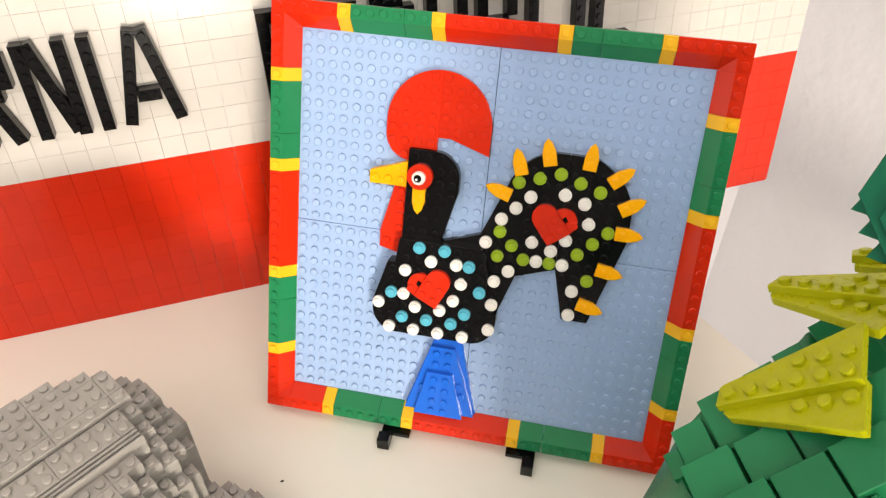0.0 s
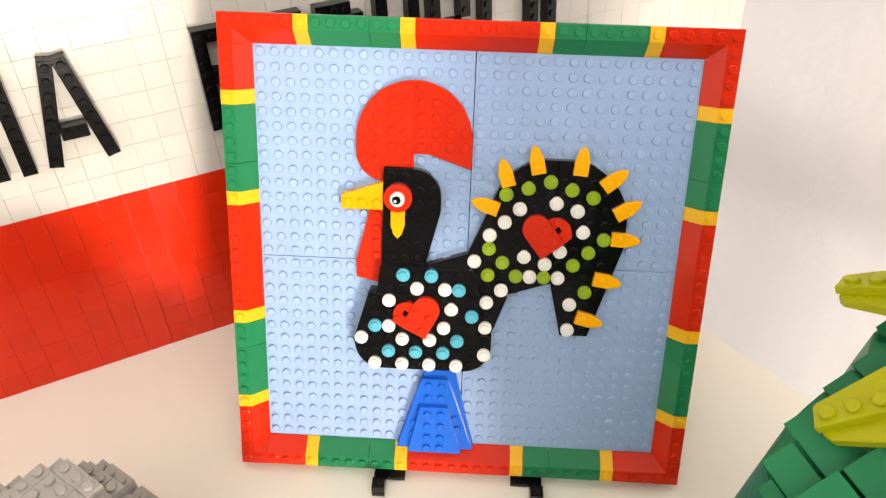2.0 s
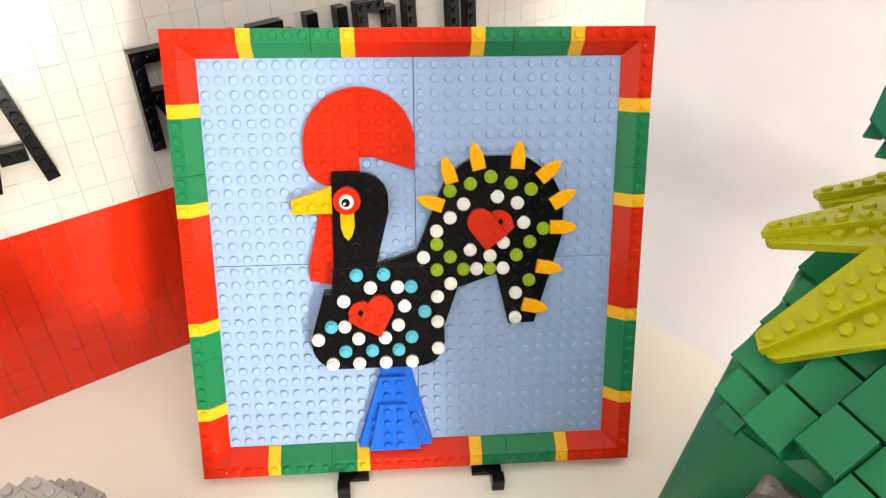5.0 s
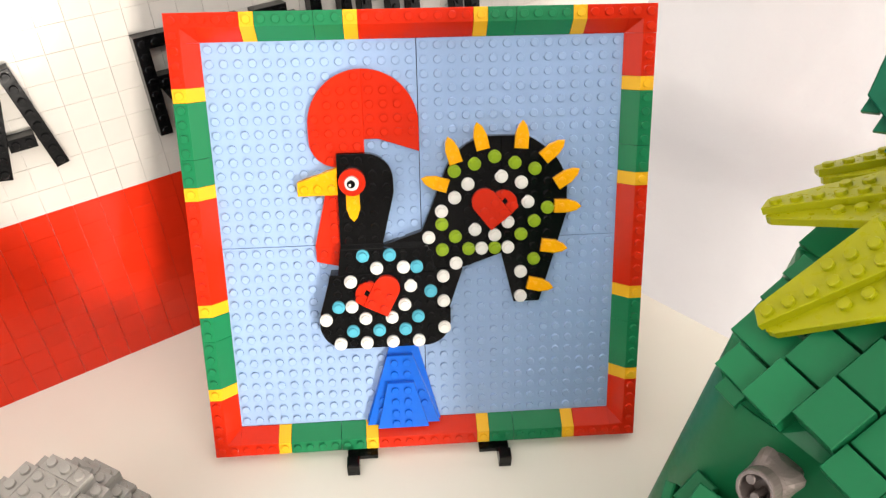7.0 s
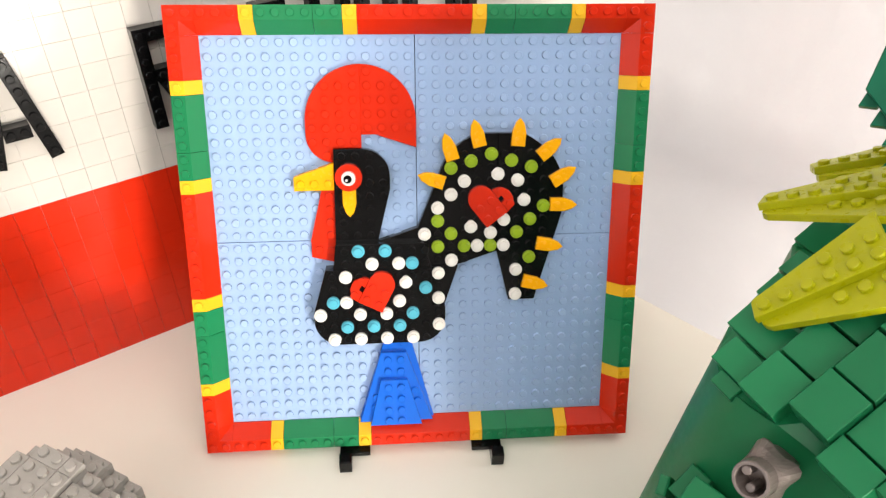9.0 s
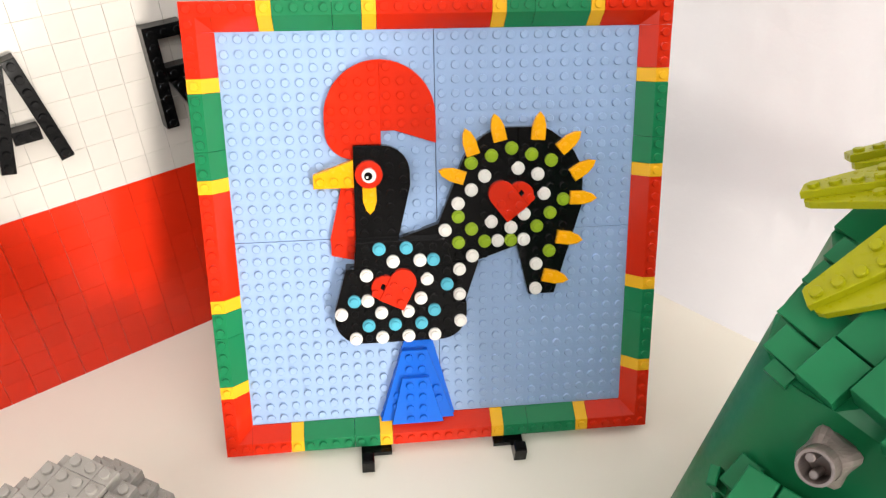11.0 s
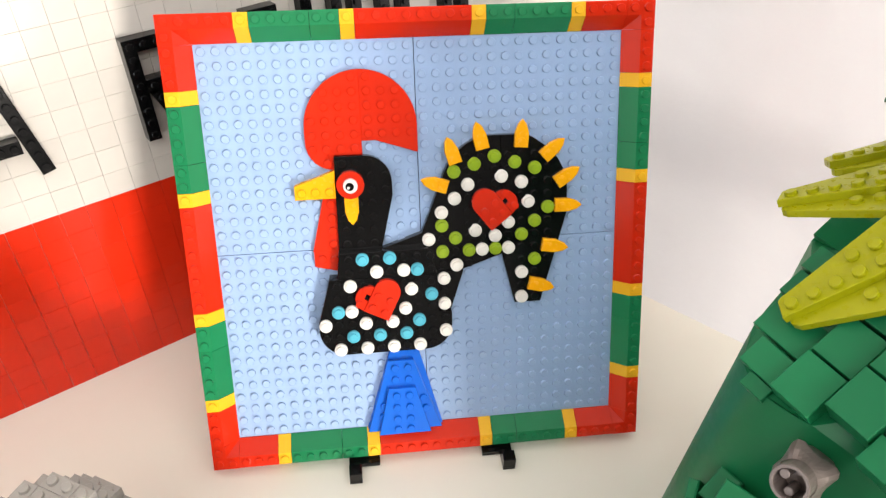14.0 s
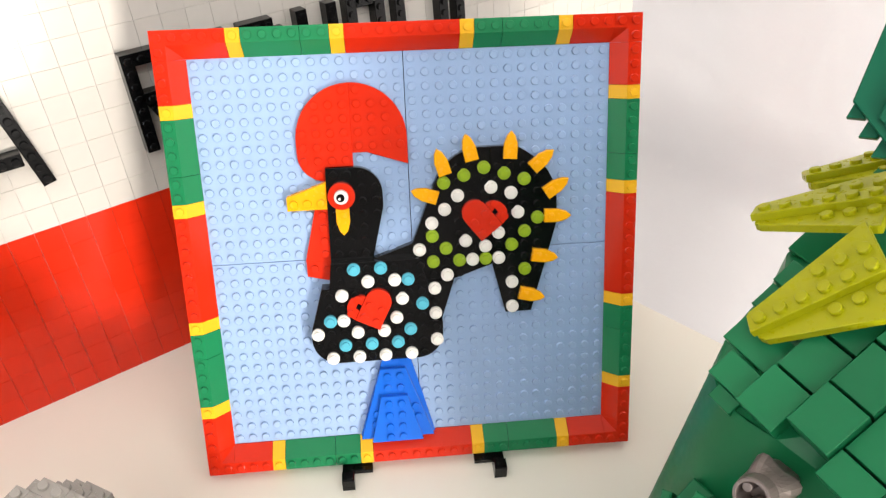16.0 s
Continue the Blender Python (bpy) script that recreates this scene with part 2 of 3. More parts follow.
piece("wattle", [(-8, 0), (-7, 4), (-6.1, 4), (-6.17, 0)], 0, 1, RED, [(-6.5, v + 0.5) for v in range(0, 4)], "red wedge plate")
piece("wattle", [(-8, -1.2), (-6.36, -1.6), (-6.18, -0.02), (-8, -0.02)], 0, 1, RED, [(-7.4, -0.6), (-6.5, -0.7)], "red plate")
# head, neck and back
piece("head_plate", [(-6.15, 0), (-3, 0)] + [(-2, 4)] + arc(-4, 5, 2, 0, 90, 8) + [(-6.05, 7)], 0, TAIL, BLACK,
      [(u, v) for u, v in grid(-6, -2, 0, 7, lambda u, v: not (u > -3 and (v < 3 or v > 5.6)))], "black plastic head and neck plate")
piece("back_plate", [(-6.4, -2), (3, -2), (6, -1), (6, 8), (5, 8), (4.2, 7.85), (3.45, 7.48), (2.8, 6.95), (2.32, 6.4), (2.0, 5.9)] + [(0, 1), (-3, 0), (-6.16, 0)], 0, TAIL, BLACK,
      grid(-6, 6, -2, 8, lambda u, v: (v < 0 and u < (3.6 if v < -1 else 5)) or (u > 0.5 + (v - 1) * 0.42 and v > 1 and math.hypot(max(5 - u, 0), max(v - 5, 0)) < 2.4 and not (u > 5 and v < -0.5)) or (v > 0 and v < 1 and u > -0.4)), "black plastic back plate")
piece("tail_plate", [(6.02, -1), (7, -5), (9, -5), (11, 2), (11, 4.3), (10.75, 5.2), (10.3, 6.05), (9.75, 6.68), (9.15, 7.2), (8.5, 7.65), (7.9, 7.97), (6.02, 8)], 0, TAIL, BLACK,
      grid(6, 11, -5, 8, lambda u, v: (math.hypot(max(u - 7.4, 0), max(v - 4.4, 0)) < 2.75) and u > 6 + max(0, (-1 - v) * 0.25) + 0.3 and u < 11 - max(0, (2 - v) * 0.29) - 0.3), "black plastic tail plate")
# breast, one plate higher
piece("breast_plate", [(-6, -8), (0, -8)] + arc(0, -6, 2, 270, 360, 8) + [(2, -5.1), (1.0, -5.0), (1.0, -2), (-6, -2), (-7, -2), (-8, -5.4)] + arc(-6, -6, 2, 180, 262, 8), 0, BREAST, BLACK,
      grid(-8, 2, -8, -2, lambda u, v: math.hypot(max(-6 - u, u - 0, 0), max(-6 - v, 0)) < 1.6 and not (u > 1 and v > -5) and u > -7.4 + (v + 5) * 0.3), "black plastic breast plate")
piece("breast_plate", [(-6.4, -1.98), (1.0, -1.98), (0.4, 0), (-3, 0), (-6.16, 0)], TAIL, BREAST, BLACK, grid(-6, 1, -2, 0), "black plastic breast plate")
piece("side_plate", [(1.02, -5), (2, -5), (3, -2.02), (1.02, -2.02)], 0, FLANK, BLACK, [(1.5, -3.5)], "black plastic wedge plate")


def dot_mesh(mat):
    s = Shape().disc(0, 0, 0.0039, 0, THIN, 24, 0.0003)
    s.disc(0, 0, 0.0026, THIN, THIN + 0.0015, 18, 0.0003)
    return s.mesh("round_plate", mat, True)


def dots(mat, label, low, mid, high):
    me = dot_mesh(mat)
    for level, places in ((TAIL, low), (FLANK, mid), (BREAST, high)):
        for u, v in places:
            put("round_plate", me, panel, pose(u * STUD, -level * PLATE, v * STUD), label)


dots(LIME_DOT, "lime green round plate", [(2.5, 5.5), (4, 6), (5.5, 6.5), (7, 6), (8.5, 5.5), (9.5, 2.5), (8.5, 1.5), (7.5, 0.5), (1.5, 1.5), (2.5, 0.5), (1.5, -0.5), (3.5, -0.5), (5.5, -0.5), (8.5, -1.5)], [], [])
dots(WHITE, "white round plate", [(3.5, 4.5), (2.5, 3.5), (1.5, 2.5), (0.5, 0.5), (6, 5), (7.5, 4.5), (8, 3), (6.5, 1.5), (4, 1), (5.5, 0.5), (4.5, -0.5), (6.5, -0.5), (7.5, -2.5), (7.5, -4.5)],
     [(2.5, -1.5), (1.5, -2.5), (1.5, -4.5)],
     [(-5.5, -2.5), (-3.5, -1.5), (-1.5, -1.5), (-1, -3), (-1.5, -4.5), (-2.5, -5.5), (-4.5, -5.5), (-5.5, -4.5), (-7.5, -5.5), (-6.5, -7.5), (-4.5, -7.5), (-2.5, -7.5), (-0.5, -7.5), (1.5, -6.5)])
dots(AZURE, "azure round plate", [], [], [(-4.5, -0.5), (-2.5, -0.5), (-0.5, -1.5), (0.5, -3.5), (-0.5, -5.5), (-1.5, -6.5), (-3.5, -6.5), (-5.5, -6.5), (-6.5, -4.5)])


def tooth_mesh():
    """A tooth plate: base edge at the origin, point at +u."""
    s = Shape()
    out = studs_of([(0, -0.5), (1.05, -0.5), (1.7, -0.3), (2.05, 0), (1.7, 0.3), (1.05, 0.5), (0, 0.5)])
    s.prism(out, 0, PLATE, 0.0005)
    s.disc(0.5 * STUD, 0, 0.0022, PLATE - 0.0002, PLATE + 0.0004, 12, 0.0003)
    return s.mesh("tooth_plate", ORANGE, True)


def teeth():
    me = tooth_mesh()
    pairs = [((2.0, 4.4), (0.15, 5.0)), ((2.65, 6.1), (2.1, 7.9)), ((4.65, 7.05), (4.2, 9.0)), ((7.45, 7.05), (7.6, 9.05)), ((9.1, 6.25), (10.6, 7.5)),
             ((10.1, 4.3), (11.7, 5.3)), ((10.0, 2.6), (11.85, 2.55)), ((9.05, -0.4), (10.9, -0.7)), ((8.05, -3.4), (9.9, -3.85))]
    for (a, b), (c, d) in pairs:
        turn = math.degrees(math.atan2(d - b, c - a))
        put("tooth_plate", me, panel, pose(a * STUD, -TAIL * PLATE, b * STUD, 0, -turn, 0), "yellow-orange tooth plate")
    put("tooth_plate", me, panel, pose(-5 * STUD, -TAIL * PLATE, 4.05 * STUD, 0, 90, 0), "yellow-orange tooth plate")


teeth()
# beak, eye and hearts
piece("beak", [(-9, 4), (-6.1, 4), (-6.07, 6), (-9, 5)], 0, 2, ORANGE, [(-8.5, 4.5), (-7.5, 4.5), (-6.5, 4.5)], "orange wedge plate")
piece("eye_disc", arc(-5, 5, 1, 0, 345, 23), TAIL, 3.2, RED, (), "red round plate")
piece("eye_white", arc(-5, 5, 0.52, 0, 342, 19), 3.2, 4.2, WHITE, (), "white printed round tile")
piece("pupil", arc(-5.05, 4.98, 0.3, 0, 342, 19), 4.2, 4.26, BLACK, (), "black printed pupil", 0.00005)
piece("glint", arc(-5.13, 4.9, 0.1, 0, 330, 11), 4.26, 4.3, WHITE, (), "white printed dot", 0.00005)


def heart(tip, turn, flip, level):
    """Two plates at an angle: one with a round end, one half round with an axle hole. flip = 1 leans right, -1 left."""
    m = pose(tip[0] * STUD, 0, tip[1] * STUD, 0, -turn, 0)
    sx = flip
    def out(p):
        p = [(x * sx, y) for x, y in p]
        return p if sx > 0 else list(reversed(p))
    long_plate = out([(0, 0), (2, 0)] + [(2, 2)] + arc(1, 2, 1, 0, 180, 12)[1:])
    piece("heart_plate", long_plate, level, level + 1.1, RED, [(0.5 * sx, 0.5), (1.5 * sx, 0.5), (0.5 * sx, 1.5), (1.5 * sx, 1.5)], "red plate with a round end", 0.0003, m)
    half = out([(2.02, 0)] + arc(2.02, 1, 1, -84, 84, 14) + [(2.02, 2), (2.02, 1.24), (2.34, 1.3), (2.34, 0.86), (2.02, 0.8)])
    piece("heart_plate", half, level, level + 0.9, RED, [(2.5 * sx, 0.4), (2.5 * sx, 1.6)], "red half-round plate", 0.0002, m)


heart((5.2, 0.95), 38, 1, TAIL)
heart((-2.84, -5.32), -27, -1, BREAST)
# legs
piece("leg_plate", [(-4.9, -15), (1.1, -15), (-0.72, -7.9), (-2.68, -7.9)], 0, 1, BLUE, [(-2.3, -8.4), (-1.2, -8.4)], "blue wedge plates")
piece("leg_plate", [(-4.85, -15.1), (1.0, -15.1), (-1.05, -9.1), (-3.05, -9.1)], 1, 2, BLUE, [(-2.5, -9.7), (-1.5, -9.7), (-2.5, -10.7), (-1.5, -10.7), (-3.5, -12.9), (-0.4, -12.4), (-3.6, -13.8), (-0.2, -13.3)], "blue wedge plates")
piece("leg_plate", [(-4.0, -15.25), (0.1, -15.25), (-1.0, -11.3), (-3.1, -11.3)], 2, 3, BLUE, [(u, v) for u in (-2.5, -1.5) for v in (-11.9, -12.9, -13.9, -14.8)], "blue wedge plates")

# stand feet
def stand():
    ob = tagged(new("display_stand"), "small black plastic stand feet holding the mosaic panel", "stand")
    for sx in (-1, 1):
        s = Shape()
        x = sx * 0.0485
        s.prism([(x - 0.0039, -0.0790), (x + 0.0039, -0.0790), (x + 0.0039, -0.030), (x - 0.0039, -0.030)], 0.0, 0.0035, 0.0003)
        s.prism([(x - 0.0039, -0.0790), (x + 0.0039, -0.0790), (x + 0.0039, -0.0715), (x - 0.0039, -0.0715)], 0.0035, 0.0105, 0.0008)
        put("foot", s.mesh("foot", BLACK), ob, None, "black plastic foot with a raised front")
        c = Shape().prism([(-0.006, -0.004), (0.006, -0.004), (0.006, 0.004), (-0.006, 0.004)], 0, 0.0032, 0.0003)
        put("side_peg", c.mesh("side_peg", BLACK), ob, pose(x - sx * 0.0095, -0.064, 0.0012), "black plastic side peg")
    s = Shape().prism([(-0.056, -0.034), (0.056, -0.034), (0.056, -0.026), (-0.056, -0.026)], 0, 0.0032, 0.0003)
    put("crossbar", s.mesh("crossbar", BLACK), ob)
    for sx in (-1, 1):
        strut = Shape().prism([(-0.0039, -0.0016), (0.0039, -0.0016), (0.0039, 0.0016), (-0.0039, 0.0016)], 0, 0.13, 0.0003)
        put("strut", strut.mesh("strut", BLACK), ob, pose(sx * 0.0485, 0.047, 0.0, 14, 0, 0))
        bar = Shape().prism([(-0.0039, -0.03), (0.0039, -0.03), (0.0039, 0.05), (-0.0039, 0.05)], 0, 0.0032, 0.0003)
        put("rail", bar.mesh("rail", BLACK), ob, pose(sx * 0.0485, 0, 0))


stand()

# ---- flag board ----
flag = tagged(new("flag_board"), "white and red tiled flag board with black brick lettering", "flag board")
flag.matrix_basis = FLAG
COLS, RIGHT, RED_ROWS, WHITE_ROWS = -14, 33, 8, 26


def flag_board():
    x0, x1 = COLS * 0.016, RIGHT * 0.016
    s = Shape().prism([(x0, -RED_ROWS * 0.016), (x1, -RED_ROWS * 0.016), (x1, WHITE_ROWS * 0.016), (x0, WHITE_ROWS * 0.016)], -0.0072, -0.0032, 0.0003)
    put("backing", s.mesh("backing", WHITE, True), flag, None, "white backing plates")
    s = Shape().prism([(x0, -RED_ROWS * 0.016 - 0.0019), (x1, -RED_ROWS * 0.016 - 0.0019), (x1, -RED_ROWS * 0.016 - 0.0001), (x0, -RED_ROWS * 0.016 - 0.0001)], -0.0072, -0.0006, 0.0003)
    put("edge_strip", s.mesh("edge_strip", RED, True), flag, None, "red lower edge strip")
    g = 0.00008
    rows = {"red": (range(-RED_ROWS, 0), RED), "white": (range(0, WHITE_ROWS), CREAM)}
    rng = random.Random(4)
    for colour, (span, mat) in rows.items():
        gy, tip = (0.00002, 0.08) if colour == "red" else (g, 0.25)
        one = Shape().prism([(g, gy), (0.016 - g, gy), (0.016 - g, 0.016 - gy), (g, 0.016 - gy)], -0.0032, 0, 0.00006)
        me = one.mesh("tile", mat, True)
        rest = Shape()
        for j in span:
            for i in range(COLS, 33):
                near = -10 <= i < (8 if colour == "red" else 10) and j < 9
                lift = rng.uniform(-0.00005, 0.00005)
                if near:
                    put("tile", me, flag, pose(i * 0.016, lift, j * 0.016, rng.uniform(-tip, tip), 0, rng.uniform(-0.25, 0.25)))
                else:
                    rest.prism([(i * 0.016 + g, j * 0.016 + g), ((i + 1) * 0.016 - g, j * 0.016 + g), ((i + 1) * 0.016 - g, (j + 1) * 0.016 - g), (i * 0.016 + g, (j + 1) * 0.016 - g)], -0.0032, lift, 0.0001)
        put("tiles", rest.mesh("tiles", mat, True), flag, None, colour + " smooth tiles", kind="stuff")


def stroke(parent, a, b, w=1.0, h=0.0096):
    """A bar of the lettering between two points of the board, in studs, with studs along it."""
    (ax, ay), (bx, by) = a, b
    d = Vector((bx - ax, by - ay))
    n = Vector((-d.y, d.x)).normalized() * (w / 2)
    out = [(ax - n.x, ay - n.y), (bx - n.x, by - n.y), (bx + n.x, by + n.y), (ax + n.x, ay + n.y)]
    if (out[1][0] - out[0][0]) * (out[2][1] - out[1][1]) - (out[1][1] - out[0][1]) * (out[2][0] - out[1][0]) < 0:
        out.reverse()
    s = Shape().prism(studs_of(out), 0.0002, h, 0.0003)
    k = max(1, round(d.length))
    for i in range(k):
        t = (i + 0.5) / k
        s.stud((ax + d.x * t) * STUD, (ay + d.y * t) * STUD, h, 10)
    return put("stroke", s.mesh("stroke", BLACK, True), parent)


def letters():
    glyphs = {
        "R_first": [((-12.5, 4), (-12.5, 12)), ((-12, 11.5), (-10.3, 11.5)), ((-9.9, 8.7), (-9.9, 11.4)), ((-12, 8.2), (-10.3, 8.2)), ((-11.4, 7.7), (-10.2, 4.05))],
        "N": [((-8.3, 4), (-8.3, 12)), ((-5.3, 4), (-5.3, 12)), ((-7.7, 12), (-5.75, 4.3))],
        "I": [((-3.45, 4), (-3.45, 12))],
        "A": [((0.0, 12), (-1.65, 4.1)), ((0.85, 12), (2.45, 4.1)), ((-0.6, 6.5), (1.3, 6.5))],
        "R": [((10.45, 4), (10.45, 12)), ((10.95, 11.5), (13, 11.5)), ((13.4, 8.8), (13.4, 11.4)), ((10.95, 8.3), (13, 8.3)), ((11.6, 7.7), (13.2, 4.1))],
        "E": [((15.5, 4), (15.5, 12)), ((16, 11.5), (18.4, 11.5)), ((16, 8), (18, 8)), ((16, 4.5), (18.4, 4.5))],
        "P": [((20, 4), (20, 12)), ((20.5, 11.5), (22.4, 11.5)), ((22.9, 8.8), (22.9, 11.0)), ((20.5, 8.3), (22.6, 8.3))],
        "U": [((25, 5), (25, 12)), ((27.8, 5), (27.8, 12)), ((24.7, 4.5), (28.1, 4.5))],
        "B": [((29.7, 4), (29.7, 12)), ((30.2, 11.5), (31.9, 11.5)), ((32.5, 8.8), (32.5, 11.2)), ((30.2, 8.2), (32.2, 8.2)), ((32.5, 4.8), (32.5, 7.6)), ((30.2, 4.5), (32, 4.5))],
        "L": [((34.6, 4), (34.6, 12)), ((35.1, 4.5), (37.2, 4.5))],
        "I_last": [((39.3, 4), (39.3, 12))],
        "C": [((41.2, 5), (41.2, 11)), ((41.2, 11.5), (44, 11.5)), ((44.2, 5.6), (44.2, 4.6)), ((41.2, 4.5), (43.6, 4.5))],
    }
    for name, bars in glyphs.items():
        letter = put("letter", None, flag, None, "black brick-built letter")
        for a, b in bars:
            stroke(letter, a, b)


flag_board()
letters()

# ---- grey sculpture ----


def sculpture():
    """A rounded heap of plates in steps, studs up."""
    c, turn = Vector((-0.1742, -0.2155)), radians(60)
    cells = {}
    spin = Matrix.Rotation(turn, 2)
    for i in range(-20, 21):
        for k in range(-20, 21):
            p = spin @ Vector(((i + 0.5) * STUD, (k + 0.5) * STUD))
            r = (abs(p.x) / (0.0655 if p.x > 0 else 0.0800)) ** 1.66 + (abs(p.y) / 0.0985) ** 1.66
            h = 0
            if r < 1:
                h = (0.1435 - 0.25 * max(0, p.x)) * (1 - r ** 2.5) ** 0.38
                if k < 0 and i < 7:
                    h -= 0.009
                # the crown is flat, in broad rows beside the rails
                if k >= 0 and h > 0.1275:
                    h = (39.5 if k < 2 else 40.5) * PLATE
                elif k < 0 and h > 0.117:
                    h = 37.5 * PLATE
                elif h > 0.1:
                    h = (int(h / PLATE / 2) * 2 + 0.5) * PLATE
                if k == -1 and -7 <= i < 7:
                    h = 37.5 * PLATE
                if h < 0.07:
                    h = 0
            d = math.hypot((p.x - 0.055) / 0.042, (p.y - 0.045) / 0.03)
            if d < 1:
                h = max(h, 0.056 * math.sqrt(1 - d ** 3))
            if h > 0.006:
                cells[i, k] = int(h / PLATE)
    heap = tagged(new("brick_sculpture"), "rounded light grey brick-built sculpture of stacked plates", "sculpture")
    heap.matrix_basis = pose(c.x, c.y, 0, 0, 0, math.degrees(turn))
    plates = {}
    gap = 0.00008
    for (i, k), n in cells.items():
        low = min(cells.get(q, 0) for q in ((i + 1, k), (i - 1, k), (i, k + 1), (i, k - 1)))
        for level in range(min(low, n - 1), n):
            # which plate of two by four studs the cell belongs to
            key = (level, (i + level * 3 % 4) // 4, (k + level) // 2)
            plates.setdefault(key, set()).add((i, k))
    layers = {}
    for key, group in plates.items():
        s = layers.setdefault(key, Shape())
        spans = {}
        for i, k in group:
            spans.setdefault(k, []).append(i)
        runs = []
        for k, cols in sorted(spans.items()):
            cols.sort()
            start = cols[0]
            for a, nxt in zip(cols, cols[1:] + [None]):
                if nxt != a + 1:
                    last = runs[-1] if runs else None
                    if last and last[0] == start and last[1] == a + 1 and last[3] == k:
                        last[3] = k + 1
                    else:
                        runs.append([start, a + 1, k, k + 1])
                    start = nxt
        for i0, i1, k0, k1 in runs:
            x0, x1, y0, y1 = i0 * STUD + gap, i1 * STUD - gap, k0 * STUD + gap, k1 * STUD - gap
            s.prism([(x0, y0), (x1, y0), (x1, y1), (x0, y1)], key[0] * PLATE + 0.0001, (key[0] + 1) * PLATE, 0.0002)
    for (i, k), n in cells.items():
        if k == -1 and -7 <= i < 7:
            continue
        layers[n - 1, (i + (n - 1) * 3 % 4) // 4, (k + n - 1) // 2].stud((i + 0.5) * STUD, (k + 0.5) * STUD, n * PLATE, 12)
    for y in (0.0004 - STUD, 0.0031 - STUD, 0.0058 - STUD):
        bar = Shape().prism([(-7 * STUD, y), (7 * STUD, y), (7 * STUD, y + 0.0016), (-7 * STUD, y + 0.0016)], 37 * PLATE - 0.0004, 38 * PLATE + 0.0026, 0.0004)
        put("rail", bar.mesh("rail", GREY), heap, None, "long smooth grey rail")
    ranked = sorted(layers, key=lambda q: (-q[0], q[1], q[2]))
    for key in ranked[:290]:
        put("plate", layers[key].mesh("plate", GREY), heap)
    rest = Shape()
    for key in ranked[290:]:
        k0 = len(rest.verts)
        rest.verts += layers[key].verts
        rest.faces += [tuple(i + k0 for i in f) for f in layers[key].faces]
    if rest.faces:
        put("plates", rest.mesh("plates", GREY), heap, kind="stuff")


sculpture()

# ---- green model ----
model = tagged(new("brick_model"), "tall dark green shingled brick-built model with lime wedge spikes", "brick model")
# x down the shingle rows, y along a row, z off the slope
SLOPE = Matrix(((0.3816, 0.7542, -0.5344, 0.1127), (-0.9243, 0.3078, -0.2257, -0.1928), (-0.0057, 0.5801, 0.8145, 0.2328), (0, 0, 0, 1)))


def tidy(me):
    bm = bmesh.new()
    bm.from_mesh(me)
    bmesh.ops.recalc_face_normals(bm, faces=bm.faces)
    bm.to_mesh(me)
    bm.free()
    return me


def drop(p, z):
    """Straight down the model's side, which leans a little outward at its top."""
    return (p.x - 0.104 * (p.z - z), p.y - 0.011 * (p.z - z), z)


def model_body():
    """A slab under the shingles, on sides that drop to the table; the side towards the edge is smooth."""
    on = lambda x, y, h: SLOPE @ Vector((x * 0.001, y * 0.001, h * 0.001))
    side = [on(*q) for q in ((-27.6, -3.4, -22), (-18.5, -16.5, -16), (-8, -21.5, -13), (5, -20.5, -9), (16, -18, -9.5), (34, -15, -15), (52, -18, -12), (84, -26, -12))]
    s = Shape()
    levels = [0.0, 0.004, 0.05, 0.12]
    for p in side:
        s.verts += [p[:]] + [drop(p, p.z - k) for k in levels[1:]] + [drop(p, 0.0)]
    rows = len(levels) + 1
    for i in range(len(side) - 1):
        for k in range(rows - 1):
            s.faces.append((i * rows + k, (i + 1) * rows + k, (i + 1) * rows + k + 1, i * rows + k + 1))
    skin = s.mesh("flank", TREE_GREEN)
    for f in skin.polygons:
        f.use_smooth = True
    put("flank", skin, model, None, "smooth dark green flank with a clean upright edge")
    rim = side[::-1] + [on(-29.5, 5, -23), on(-31, 12, -24.5), on(-32, 30, -25), on(-44, 41, -38), on(-45, 92, -38), on(92, 96, -18)]
    n = len(rim)
    s = Shape()
    s.verts += [(p.x + 0.0002, p.y + 0.0002, p.z) for p in rim] + [(p.x - 0.104 * p.z + 0.004, p.y - 0.011 * p.z + 0.003, 0.0) for p in rim]
    s.faces += [tuple(range(n)), tuple(range(2 * n - 1, n - 1, -1))]
    s.bridge(list(range(n)), list(range(n, 2 * n)))
    put("body", tidy(s.mesh("body", TREE_GREEN)), model, None, "dark green brick body")


def shingle(x0, x1, y0, y1, level, thick=7.0, tilt=0.0):
    """A tile of the slope, in millimetres along it."""
    w, d, g = (x1 - x0) * 0.001, (y1 - y0) * 0.001, 0.0001
    s = Shape().prism([(g, g), (w - g, g), (w - g, d - g), (g, d - g)], -thick * 0.001, 0, 0.0003)
    put("shingle", s.mesh("shingle", TREE_GREEN), model, SLOPE @ pose(x0 * 0.001, y0 * 0.001, level * 0.001, tilt, 0, 0))


